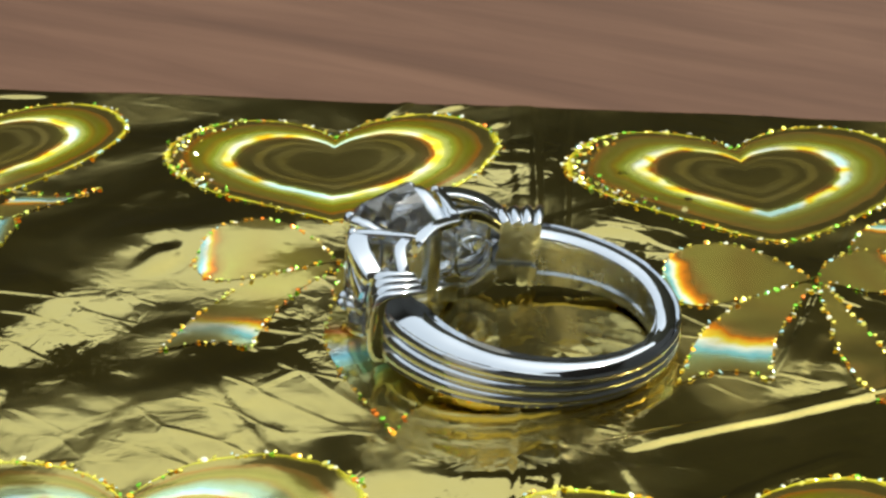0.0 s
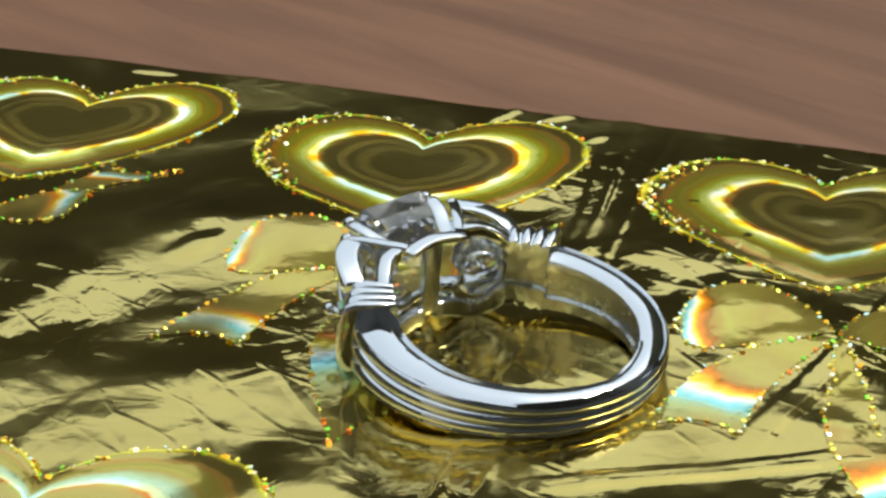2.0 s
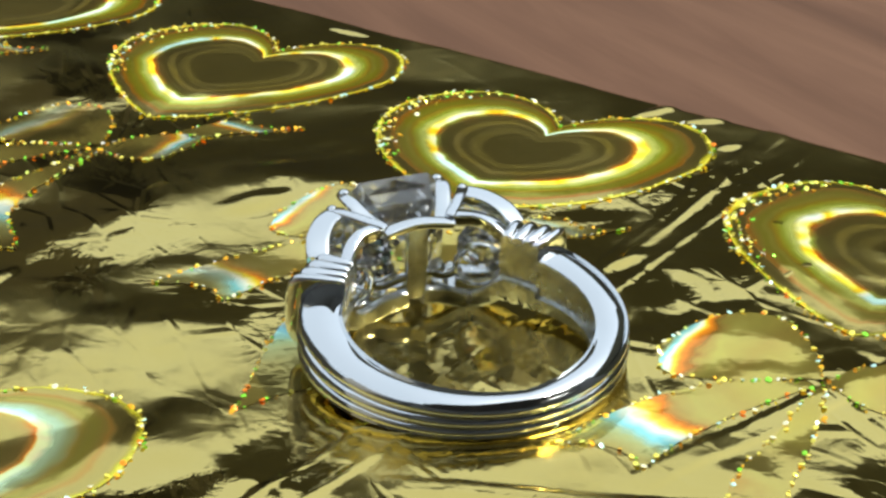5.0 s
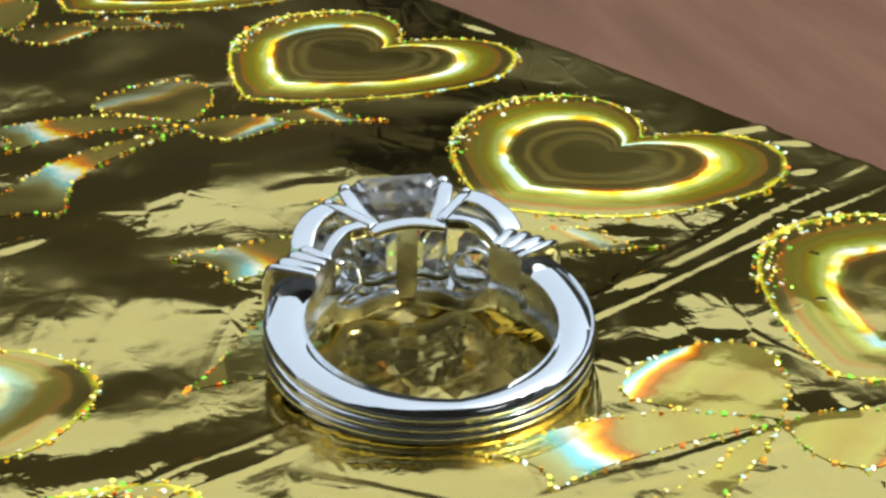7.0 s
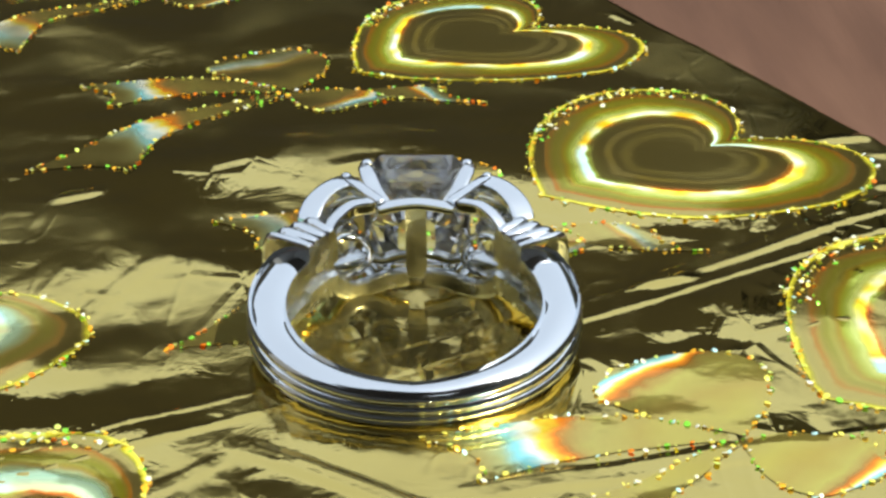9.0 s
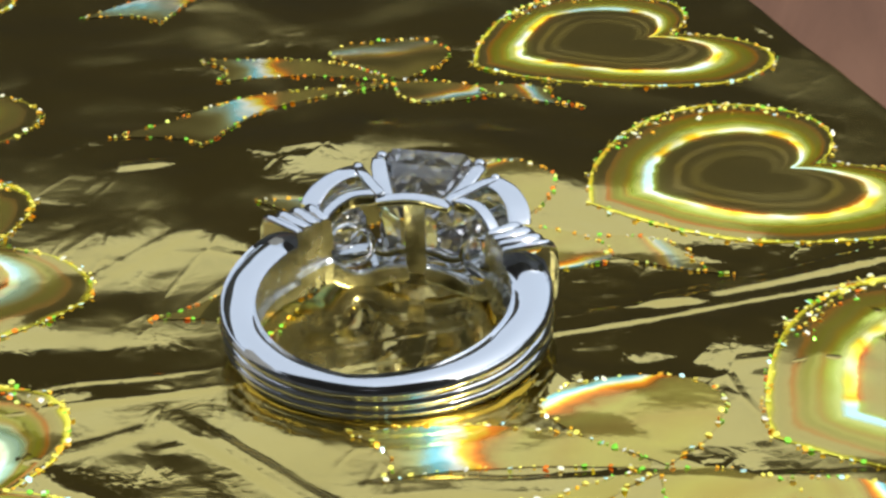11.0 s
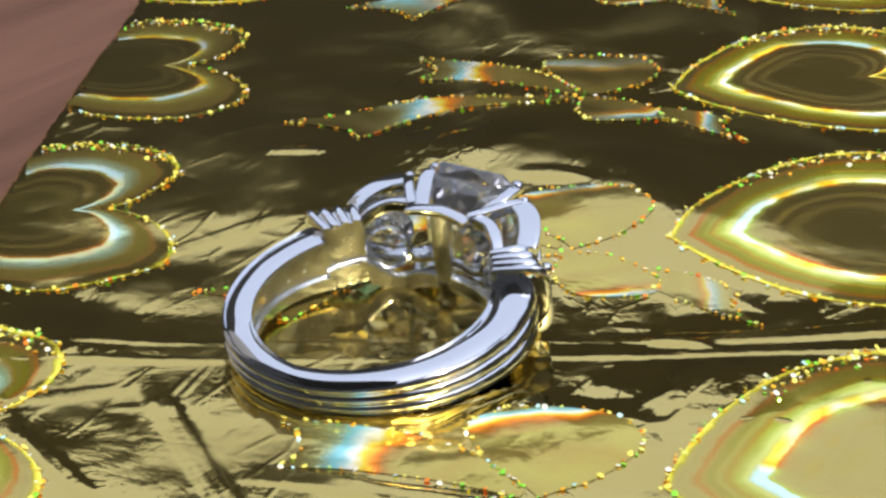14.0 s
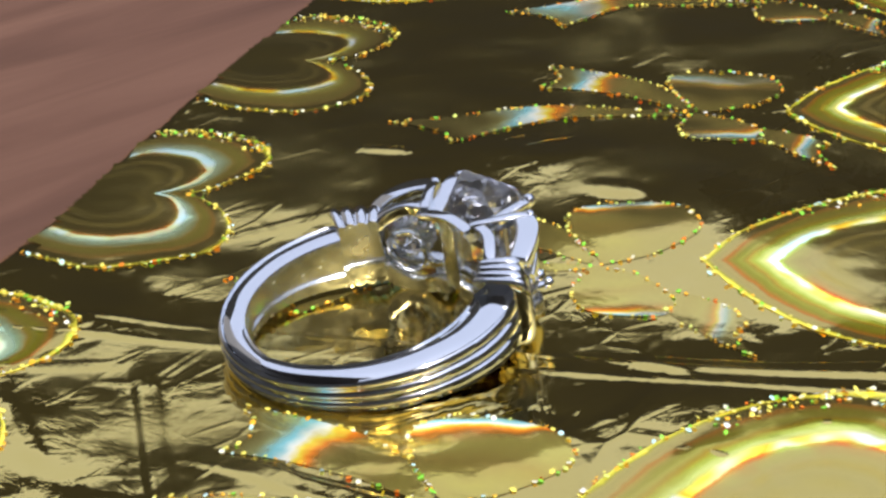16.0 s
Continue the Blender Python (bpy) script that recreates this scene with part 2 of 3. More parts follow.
def box(bm, lo, hi, bevel=0.0):
    made = bmesh.ops.create_cube(bm, size=1.0)["verts"]
    for v in made:
        v.co = Vector([lo[i] + (v.co[i] + 0.5) * (hi[i] - lo[i]) for i in range(3)])
    if bevel:
        edges = list({e for v in made for e in v.link_edges})
        bmesh.ops.bevel(bm, geom=edges, offset=bevel, segments=2, affect="EDGES", profile=0.6)
    return bm


def loft(bm, rings, closed=False, caps=True):
    """Skins a row of rings that have the same number of points."""
    rows = [[bm.verts.new(p) for p in ring] for ring in rings]
    n = len(rows[0])
    for a, b in zip(rows, rows[1:] + rows[:1] if closed else rows[1:]):
        for i in range(n):
            bm.faces.new((a[i], a[(i + 1) % n], b[(i + 1) % n], b[i]))
    if caps and not closed:
        bm.faces.new(rows[0][::-1])
        bm.faces.new(rows[-1])
    bmesh.ops.recalc_face_normals(bm, faces=bm.faces)
    return bm


def spline(points, n):
    """Points along a smooth line through the given ones."""
    pts = [Vector(p) for p in points]
    out = []
    for k in range(n):
        s = k / (n - 1) * (len(pts) - 1)
        i = min(int(s), len(pts) - 2)
        f = s - i
        a, b = pts[i], pts[i + 1]
        ta = (b - pts[i - 1]) * 0.5 if i > 0 else b - a
        tb = (pts[i + 2] - a) * 0.5 if i + 2 < len(pts) else b - a
        out.append((2 * f**3 - 3 * f**2 + 1) * a + (f**3 - 2 * f**2 + f) * ta + (3 * f**2 - 2 * f**3) * b + (f**3 - f**2) * tb)
    return out


def tube(bm, points, wide, thick, up=(0, 0, 1), n=20, sides=16, ends=0.35, square=1.0):
    """A rounded bar along a smooth line: its half width across up, its half thickness along up, drawn in at the ends."""
    path = spline(points, n)
    rings = []
    for k, p in enumerate(path):
        t = (path[min(k + 1, n - 1)] - path[max(k - 1, 0)]).normalized()
        side = t.cross(Vector(up)).normalized()
        top = side.cross(t).normalized()
        f = 1.0 if 0 < k < n - 1 else ends
        ring_ = []
        for j in range(sides):
            c, s_ = math.cos(2 * math.pi * (j + 0.5) / sides), math.sin(2 * math.pi * (j + 0.5) / sides)
            ring_.append(p + side * (wide * f * math.copysign(abs(c) ** square, c)) + top * (thick * f * math.copysign(abs(s_) ** square, s_)))
        rings.append(ring_)
    return loft(bm, rings)


def ball(bm, at, r, squash=(1, 1, 1)):
    made = bmesh.ops.create_icosphere(bm, subdivisions=3, radius=r)["verts"]
    for v in made:
        v.co = Vector([v.co[i] * squash[i] + at[i] for i in range(3)])
    return bm


# ---- the gift box and its foil ----
ALONG, ACROSS = Vector((0.4176, -0.9086)), Vector((0.9086, 0.4176))   # directions of the box's long and short sides
EDGE_FAR = 5.10                                                        # cm from the ring to the long edge
BOX_H = 3.0


def edge_near(a):
    return -3.40 + 0.075 * (a + 0.5)


def segment(p, a, b):
    """How far p lies along the line a-b (0 to 1) and how far off it, in cm, signed."""
    d = Vector(b) - Vector(a)
    r = Vector(p) - Vector(a)
    return r.dot(d) / d.length_squared, (d.x * r.y - d.y * r.x) / d.length


def bumped(x, lo, hi, soft):
    up = min(max((x - lo) / soft + 0.5, 0), 1)
    down = min(max((hi - x) / soft + 0.5, 0), 1)
    up, down = up * up * (3 - 2 * up), down * down * (3 - 2 * down)
    return up * down


CREASES = [  # from, to, half width, height, height of the two lips: folds pressed into the foil
    ((-4.2, -2.72), (3.9, 2.30), 0.13, 0.008, 0.012),
    ((-0.9, -1.30), (0.8, -2.40), 0.07, 0.018, 0.006),
    ((1.6, 1.05), (4.3, 2.9), 0.10, 0.014, 0.004),
    ((0.4, -1.75), (3.2, -1.05), 0.09, 0.014, 0.004),
    ((-2.6, -0.4), (-1.7, 1.6), 0.06, 0.006, 0.003),
    ((-2.3, -1.5), (-1.1, -2.3), 0.045, 0.006, 0.006), ((-2.0, -2.4), (-1.1, -1.4), 0.04, 0.005, 0.006), ((-1.75, -1.1), (-1.5, -2.3), 0.05, 0.006, 0.005), ((-1.2, -2.2), (-0.4, -2.5), 0.04, 0.005, 0.006),
]
DENTS = [  # place, half length, half width, turn in degrees, height: blisters and swells
    ((3.55, 3.78), 0.26, 0.07, 10, 0.020), ((3.82, 3.36), 0.18, 0.06, -20, 0.018), ((1.95, 7.17), 0.26, 0.06, -60, 0.018),
    ((-2.59, 2.56), 0.26, 0.10, 35, 0.022), ((-0.40, 3.10), 0.24, 0.13, 10, 0.028), ((1.75, 1.05), 0.22, 0.06, 15, 0.020), ((3.66, 2.72), 0.12, 0.07, 0, 0.020),
    ((-0.35, 3.25), 1.70, 0.75, 0, 0.060), ((-1.90, 1.35), 0.55, 0.40, 5, 0.026), ((-1.90, -0.12), 0.60, 0.35, 15, 0.022),
    ((1.45, 1.48), 1.05, 0.95, 10, -0.055), ((2.70, 0.27), 0.15, 0.045, 25, 0.020), ((3.05, 1.05), 0.10, 0.05, 70, 0.018), ((1.20, -0.28), 0.55, 0.28, 5, 0.015), ((-1.20, -2.75), 1.0, 0.8, 0, 0.055),
]


def foil_z(x, y):
    """The height of the foil, in cm, over the flat box at a place in cm."""
    near = min(1.0, max(0.0, (math.hypot(x, y - 0.1) - 0.7) / 1.3))
    rim = EDGE_FAR - ACROSS.dot((x, y))
    calm = (0.25 + 0.75 * near * near) * min(1.0, max(0.25, rim / 2.4))
    p = Vector((x, y, 0.0))
    z = calm * 0.068 * noise.noise(Vector((x * 0.42 + 3.1, y * 0.55 + 1.7, 0.3)))
    z += calm * 0.024 * noise.noise(Vector((x * 1.15, y * 1.35, 7.7)))
    ridge = 1.0 - abs(noise.noise(Vector((x * 0.8 + 9.0, y * 0.8, 2.2)))) * 2.0
    z += calm * 0.010 * ridge
    z += calm * 0.0035 * noise.noise(p * 3.6)
    rough = max(0.0, noise.noise(Vector((x * 0.35 + 20.0, y * 0.35, 1.0))) + 0.25 - 0.10 * y)
    cells = noise.voronoi(Vector((x * 1.25 + 0.35 * noise.noise(p * 1.7), y * 1.25, 0.5)))[0]
    z += calm * min(1.0, rough) * 0.035 * (cells[1] - cells[0])
    for a, b, half, high, lip in CREASES:
        f, d = segment((x, y), a, b)
        ends = bumped(f, 0.0, 1.0, 0.25)
        if ends > 0 and abs(d) < half * 3 + 0.1:
            d += 0.03 * noise.noise(p * 1.1 + Vector((0, 0, 5.0)))
            k = ends * (0.3 + 0.7 * near)
            z += k * high * bumped(d, -half, half, half * 0.7)
            z += k * lip * (math.exp(-((d - half) / 0.022) ** 2) + math.exp(-((d + half) / 0.022) ** 2))
    for at, long, wide, turn, high in DENTS:
        dx, dy = x - at[0], y - at[1]
        if abs(dx) < 3.0 * long and abs(dy) < 3.0 * long:
            c, s_ = math.cos(radians(turn)), math.sin(radians(turn))
            z += high * math.exp(-(((dx * c + dy * s_) / long) ** 2 + ((dy * c - dx * s_) / wide) ** 2) ** 1.5)
    return z


def inside_box(x, y, gap=0.16):
    a, c = ALONG.dot((x, y)), ACROSS.dot((x, y))
    return edge_near(a) + gap < c < EDGE_FAR - gap


gift_box = empty("gift_box", pose(0, 0, 0), "gift box wrapped in crinkled gold holographic foil with hearts and bows", "gift box")


def foil_wrap():
    nc, r = 270, 0.18
    steps = [-17.0 + 0.07 * k for k in range(186)] + [-3.98 + 0.026 * k for k in range(330)] + [4.62 + 0.09 * k for k in range(49)]
    na = len(steps) - 1
    verts, faces = [], []
    for i, a in enumerate(steps):
        left = edge_near(a) + 0.03 * noise.noise(Vector((a * 0.8, 0, 0)))
        right = EDGE_FAR + 0.035 * noise.noise(Vector((a * 0.7, 4.0, 0)))
        line = [(left - 0.03, -BOX_H), (left, -BOX_H * 0.5), (left, -r)]
        for k in range(1, 5):
            ang = math.pi / 2 * k / 5
            line.append((left + r * (1 - math.cos(ang)), -r + r * math.sin(ang)))
        for k in range(nc + 1):
            line.append((left + r + (right - left - 2 * r) * k / nc, 0.0))
        for k in range(1, 5):
            ang = math.pi / 2 * k / 5
            line.append((right - r + r * math.sin(ang), -r + r * math.cos(ang)))
        line += [(right, -r), (right, -BOX_H * 0.5), (right + 0.03, -BOX_H)]
        for c, z in line:
            p = ALONG * a + ACROSS * c
            f = max(0.0, 1.0 + z / (2 * r)) if z < 0 else 1.0
            verts.append((p.x * CM, p.y * CM, (z + f * foil_z(p.x, p.y)) * CM))
    n = len(line)
    for i in range(na):
        for k in range(n - 1):
            faces.append((i * n + k, i * n + n + k, i * n + n + k + 1, i * n + k + 1))
    faces.append(tuple(range(n)))
    faces.append(tuple(na * n + k for k in reversed(range(n))))
    me = bpy.data.meshes.new("wrapping_foil")
    me.from_pydata(verts, [], faces)
    me.materials.append(FOIL)
    me.shade_smooth()
    ob = new("wrapping_foil", me)
    ob.parent = gift_box
    me.update()
    return tagged(ob, "crinkled mirror-gold wrapping foil with pressed folds")


foil_wrap()

UP, RIGHT = Vector((0.788, 0.616)), Vector((0.616, -0.788))   # the hearts' own directions on the foil
HALF_HEART = [(0.0, 0.62), (0.16, 0.86), (0.45, 1.08), (0.80, 1.17), (1.14, 1.03), (1.38, 0.68), (1.46, 0.28), (1.36, -0.10), (1.10, -0.55), (0.72, -0.96), (0.35, -1.26), (0.0, -1.46)]


def heart_outline(n):
    right = [(p.x, p.y) for p in spline([(x, y, 0) for x, y in HALF_HEART], n)]
    left = [(-x * 1.02, y) for x, y in right[-2:0:-1]]
    return right + left


def lay(x, y, lift):
    return (x * CM, y * CM, (foil_z(x, y) + lift) * CM)


def glitter(parent, paths, width, per_cm, rng, size=0.021, material=None):
    """Tiny round spangles strewn along lines on the foil."""
    verts, faces = [], []
    for path in paths:
        for p, q in zip(path, path[1:]):
            length = math.dist(p, q)
            count = length * per_cm
            count = int(count) + (rng.random() < count % 1)
            for _ in range(count):
                f = rng.random()
                x = p[0] + (q[0] - p[0]) * f + rng.gauss(0, width)
                y = p[1] + (q[1] - p[1]) * f + rng.gauss(0, width)
                if not inside_box(x, y):
                    continue
                r = size * rng.uniform(0.45, 1.15)
                tx, ty = rng.gauss(0, 0.25), rng.gauss(0, 0.25)
                z = foil_z(x, y) + 0.012
                k = len(verts)
                for j in range(6):
                    dx, dy = r * math.cos(j * math.pi / 3), r * math.sin(j * math.pi / 3)
                    verts.append(((x + dx) * CM, (y + dy) * CM, (z + dx * tx + dy * ty) * CM))
                verts.append((x * CM, y * CM, (z + 0.004) * CM))
                faces += [(k + j, k + (j + 1) % 6, k + 6) for j in range(6)]
    if not verts:
        return
    me = bpy.data.meshes.new("glitter_outline")
    me.from_pydata(verts, [], faces)
    me.materials.append(material or GLITTER)
    ob = new("glitter_outline", me)
    ob.parent = parent
    tagged(ob, "line of many-coloured glitter spangles", kind="stuff")


def print_mesh(name, grid, wrap, material, label):
    """A printed shape laid on the foil: rows of (x, y, u, v) in cm."""
    bm = bmesh.new()
    layer = bm.loops.layers.uv.new("UVMap")
    rows = [[(bm.verts.new(lay(x, y, 0.005)), (u, v), inside_box(x, y, 0.10)) for x, y, u, v in row] for row in grid]
    for a, b in zip(rows, rows[1:]):
        for i in range(len(a) if wrap else len(a) - 1):
            j = (i + 1) % len(a)
            quad = (a[i], a[j], b[j], b[i])
            if all(k[2] for k in quad):
                f = bm.faces.new([k[0] for k in quad])
                for loop, k in zip(f.loops, quad):
                    loop[layer].uv = k[1]
    bmesh.ops.delete(bm, geom=[v for v in bm.verts if not v.link_faces], context="VERTS")
    if not bm.faces:
        bm.free()
        return None
    bm.normal_update()
    for f in bm.faces:
        if f.normal.z < 0:
            f.normal_flip()
    return part(name, bm, material, gift_box, label, smooth=True)


def heart(cx, cy, rng, inset=0.33, cool=0.0, ink=1.0):
    """A printed heart. inset: how far in its painted bright line runs; cool: how much pale blue is painted into the
    line; ink: how strong the print and its painted sheen are.
    """
    flat = heart_outline(26)
    grid = []
    for k in range(32):
        f = max(0.001, 1.0 - k / 31.0)
        row = []
        for x, y in flat:
            px, py = x * f, -0.05 + (y + 0.05) * f
            p = Vector((cx, cy)) + RIGHT * px + UP * py
            row.append((p.x, p.y, (1 - f) * 0.33 / inset, (py + 1.46) / 2.63))
        grid.append(row)
    ob = print_mesh("heart_print", grid, True, HEART, "printed heart with its holographic sheen painted in pale yellow and orange bands")
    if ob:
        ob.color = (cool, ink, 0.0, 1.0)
        ring = [Vector((cx, cy)) + RIGHT * x + UP * y for x, y in flat]
        ring.append(ring[0])
        glitter(ob, [ring], 0.016, 19, rng)
        lobe = ring[-20:-8]
        glitter(ob, [[p + (Vector((cx, cy)) - p) * 0.06 for p in lobe]], 0.055, 40, rng)


BOW = {  # two edges of each ribbon of the bow, in cm from the heart's middle, from the knot outwards
    "loop_big": ([(-1.78, -1.36), (-2.20, -1.18), (-2.52, -0.85), (-2.40, -0.55)], [(-1.70, -1.40), (-1.50, -1.00), (-1.45, -0.55), (-1.72, -0.33), (-2.05, -0.36), (-2.40, -0.55)]),
    "loop_small": ([(-1.76, -1.46), (-1.62, -1.85), (-1.35, -2.00), (-1.02, -1.85)], [(-1.68, -1.42), (-1.35, -1.34), (-1.00, -1.45), (-0.88, -1.66), (-1.02, -1.85)]),
    "end_short": ([(-1.05, -1.38), (-0.70, -1.30), (-0.34, -1.36)], [(-0.95, -1.62), (-0.50, -1.72), (-0.02, -1.78)]),
    "tail_left": ([(-1.80, -1.38), (-2.40, -1.12), (-3.00, -1.16), (-3.62, -1.36)], [(-1.80, -1.46), (-2.35, -1.52), (-2.85, -1.66), (-3.26, -1.86)]),
    "tail_right": ([(-1.80, -1.48), (-2.35, -1.86), (-2.95, -2.30), (-3.68, -3.42)], [(-1.74, -1.52), (-2.25, -2.08), (-2.72, -2.60), (-2.84, -3.46)]),
}


def bow(cx, cy, rng):
    for kind, (one, two) in BOW.items():
        e1, e2 = (spline([(x + cx, y + cy, 0) for x, y in e], 22) for e in (one, two))
        notch = 0.16 if kind.startswith(("tail", "end")) else 0.0
        grid = []
        for k in range(22):
            row = []
            for j in range(9):
                f = j / 8
                p = e1[k].lerp(e2[k], f)
                if notch and k > 0:
                    p -= (e1[k] - e1[k - 1] + e2[k] - e2[k - 1]).normalized() * notch * (k / 21) ** 6 * math.sin(math.pi * f)
                row.append((p.x, p.y, k / 21, f))
            grid.append(row)
        ob = print_mesh("ribbon_print", grid, False, RIBBON, "printed bow ribbon with a painted rainbow sheen")
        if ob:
            # The painted sheen is weaker on the far bows.
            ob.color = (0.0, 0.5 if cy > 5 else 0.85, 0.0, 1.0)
            glitter(ob, [[p[:2] for p in e1], [p[:2] for p in e2], [p[:2] for p in grid[-1]]], 0.010, 15, rng, 0.019, BRIGHT_GLITTER if cy > 2 else GLITTER)


HEARTS = [(0.60 - 1.50 * k, 6.50 + 3.10 * k) for k in range(3, 0, -1)] + [(0.60, 6.50), (2.10, 3.40), (3.63, 0.20), (5.15, -3.0)]
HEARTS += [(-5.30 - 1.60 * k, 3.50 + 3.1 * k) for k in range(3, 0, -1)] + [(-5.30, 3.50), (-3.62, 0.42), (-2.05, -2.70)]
LINE = {(2.10, 3.40): 0.37, (3.63, 0.20): 0.42, (-3.62, 0.42): 0.38, (-2.05, -2.70): 0.38}   # hearts whose painted bright line runs further in
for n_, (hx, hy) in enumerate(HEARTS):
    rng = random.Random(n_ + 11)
    # Painted sheen is bluer or weaker on hearts that diffract less towards the camera.
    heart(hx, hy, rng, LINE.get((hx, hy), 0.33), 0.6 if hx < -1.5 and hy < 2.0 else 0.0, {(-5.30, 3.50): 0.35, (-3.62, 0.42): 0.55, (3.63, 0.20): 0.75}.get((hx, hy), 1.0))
    bow(hx, hy, rng)


# ---- the ring ----
TILT = 8.0
ring_base = pose(0, 0, (1.05 * math.sin(radians(TILT)) + 0.13) * CM, TILT, 0, -0.5)
ring = empty("ring", ring_base, "polished white-gold ring with clear emerald-cut stone lying on gold foil", "ring")
CUFF_NEAR, CUFF_FAR = 40.0, 61.0                       # degrees from the head at which a collar begins and ends


def polar(theta, r, w):
    """A place on the ring: theta in degrees from the head, r from the axis, w along it, in cm."""
    return Vector((r * math.sin(radians(theta)), r * math.cos(radians(theta)), w))


def band(th):
    """The band's inner radius, outer radius, top and bottom at an angle from the head."""
    g = min(1.0, abs(th - 180.0) / (180.0 - CUFF_FAR))
    return 0.890 - 0.110 * g**0.75, 1.046 + 0.036 * g**2, 0.092 + 0.043 * g**1.4, -0.150 - 0.125 * g**1.6, g


def satin_inside(ob, n, inner):
    """Gives the first faces of each ring of a loft, those on the finger's side, the duller finish."""
    ob.data.materials.append(SATIN)
    for k, face in enumerate(ob.data.polygons):
        if len(face.vertices) == 4 and k % n < inner:
            face.material_index = 1


def shank():
    rings = []
    for k in range(141):
        th = CUFF_FAR - 2 + (364.0 - 2 * CUFF_FAR) * k / 140
        r0, r1, top, bot, g = band(th)
        mid, half = (top + bot) / 2, (top - bot) / 2
        deep = 0.034 * min(1.0, max(0.0, (g - 0.30) / 0.35))          # the hollowed inside of the band
        lo, hi = mid - half * 0.42, mid + half * 0.50
        sec = [(r0 + 0.010, bot + 0.004), (r0, bot + 0.016), (r0, lo - 0.012), (r0 + deep, lo), (r0 + deep, hi), (r0, hi + 0.012), (r0, top - 0.016), (r0 + 0.004, top - 0.005), (r0 + 0.014, top)]
        face = r1 - 0.022
        slope = 0.016 * (1 - g)
        sec.pop()
        for j in range(9):                                            # the edge is softly domed
            f = j / 8
            sec.append((r0 + 0.010 + (face - r0 - 0.018) * f, top - (0.012 + 0.08 * (face - r0)) * abs(2 * f - 0.9) ** 2.0 - slope * f * f))
        sec += [(face, top - 0.020 - slope)]
        count = 27                                                    # three rounded ridges with sharp grooves between
        for j in range(1, count):
            f = j / count
            ridge = abs(math.sin(math.pi * 3 * f)) ** 0.62
            belly = 1.0 - (2 * f - 1) ** 2
            sec.append((face - 0.032 + 0.042 * ridge + 0.014 * belly, top - 0.016 + (bot - top + 0.032) * f))
        sec += [(face - 0.004, bot + 0.012), (face - 0.020, bot)]
        rings.append([polar(th, r, w) for r, w in sec])
    satin_inside(part("shank", loft(bmesh.new(), rings), SILVER, ring, "grooved white-gold band with a flat polished edge", CM, True), len(sec), 6)


def cuff(sign):
    rings, n = [], 72
    for k in range(n + 1):
        f = k / n
        th = CUFF_NEAR + (CUFF_FAR - CUFF_NEAR) * f
        if f < 0.80:
            rib = abs(math.sin(f / 0.80 * math.pi * 3)) ** 0.7
            bulge = 0.0
        else:
            s_ = (f - 0.80) / 0.20
            rib, bulge = math.sin(min(1.0, s_ * 1.6) * math.pi / 2) ** 0.7 * 0.8, math.sin(s_ * math.pi * 0.85) * 0.03
        r0 = 0.800 - 0.022 * f
        r1 = 1.085 + 0.050 * f + 0.024 * rib + bulge
        top, bot = 0.214 + 0.026 * rib + 0.012 * f, -0.272 - 0.022 * rib
        fall = max(0.0, (f - 0.88) / 0.12, (0.04 - f) / 0.04)
        fall = 1.0 - math.sqrt(max(0.0, 1.0 - fall * fall))           # rounded over at both ends
        r1, top, bot = r1 - 0.075 * fall, top - 0.018 * fall, bot + 0.05 * fall
        sec = [(r0, bot + 0.05), (r0, -0.122), (r0 + 0.045, -0.112), (r0 + 0.045, -0.030), (r0, -0.020), (r0, 0.155)]
        sec += [(r0 + 0.006, top - 0.012), (r0 + 0.022, top)]
        for j in range(13):                                           # over the top, round the outside and back underneath
            a = math.pi * (0.5 - j / 12)
            c, s_ = math.cos(a), math.sin(a)
            half = (top - bot) / 2
            sec.append((r1 - 0.13 + 0.13 * abs(c) ** 0.75, (top + bot) / 2 + half * math.copysign(abs(s_) ** 0.62, s_)))
        sec += [(r0 + 0.022, bot), (r0 + 0.006, bot + 0.012)]
        rings.append([polar(sign * th, r, w) for r, w in sec])
    satin_inside(part("cuff", loft(bmesh.new(), rings), SILVER, ring, "ribbed wrapped collar", CM, True), len(sec), 6)


def upper_shoulder(sign):
    """An open frame from a collar up to the head: a broad outer rail, a narrow inner one and a slanting bar across their ends."""
    bm = bmesh.new()
    tube(bm, [polar(sign * 42, 1.070, 0.165), polar(sign * 36, 1.140, 0.225), polar(sign * 29, 1.200, 0.258), polar(sign * 22.6, 1.228, 0.268)], 0.078, 0.046, n=18, ends=0.9, square=0.32)
    tube(bm, [polar(sign * 43, 0.862, 0.150), polar(sign * 35, 0.895, 0.225), polar(sign * 27, 0.918, 0.262), polar(sign * 18.0, 0.905, 0.268)], 0.044, 0.046, n=18, ends=0.9, square=0.32)
    tube(bm, [polar(sign * 22.4, 1.275, 0.276), polar(sign * 20.8, 1.13, 0.285), polar(sign * 18.6, 0.99, 0.285), polar(sign * 15.4, 0.865, 0.283)], 0.040, 0.042, n=10, ends=0.85, square=0.35)
    ball(bm, polar(sign * 22.0, 1.275, 0.280), 0.045, (1, 1, 1.05))
    part("shoulder", bm, SILVER, ring, "open shoulder frame of two rails with a slot between", CM, True)
    bm = bmesh.new()
    tube(bm, [polar(sign * 41, 1.150, 0.02), polar(sign * 33, 1.205, 0.075), polar(sign * 25, 1.225, 0.10), polar(sign * 19.5, 1.215, 0.12)], 0.024, 0.060, n=14, ends=0.8, square=0.5)
    part("side_rail", bm, SILVER, ring, "", CM, True)


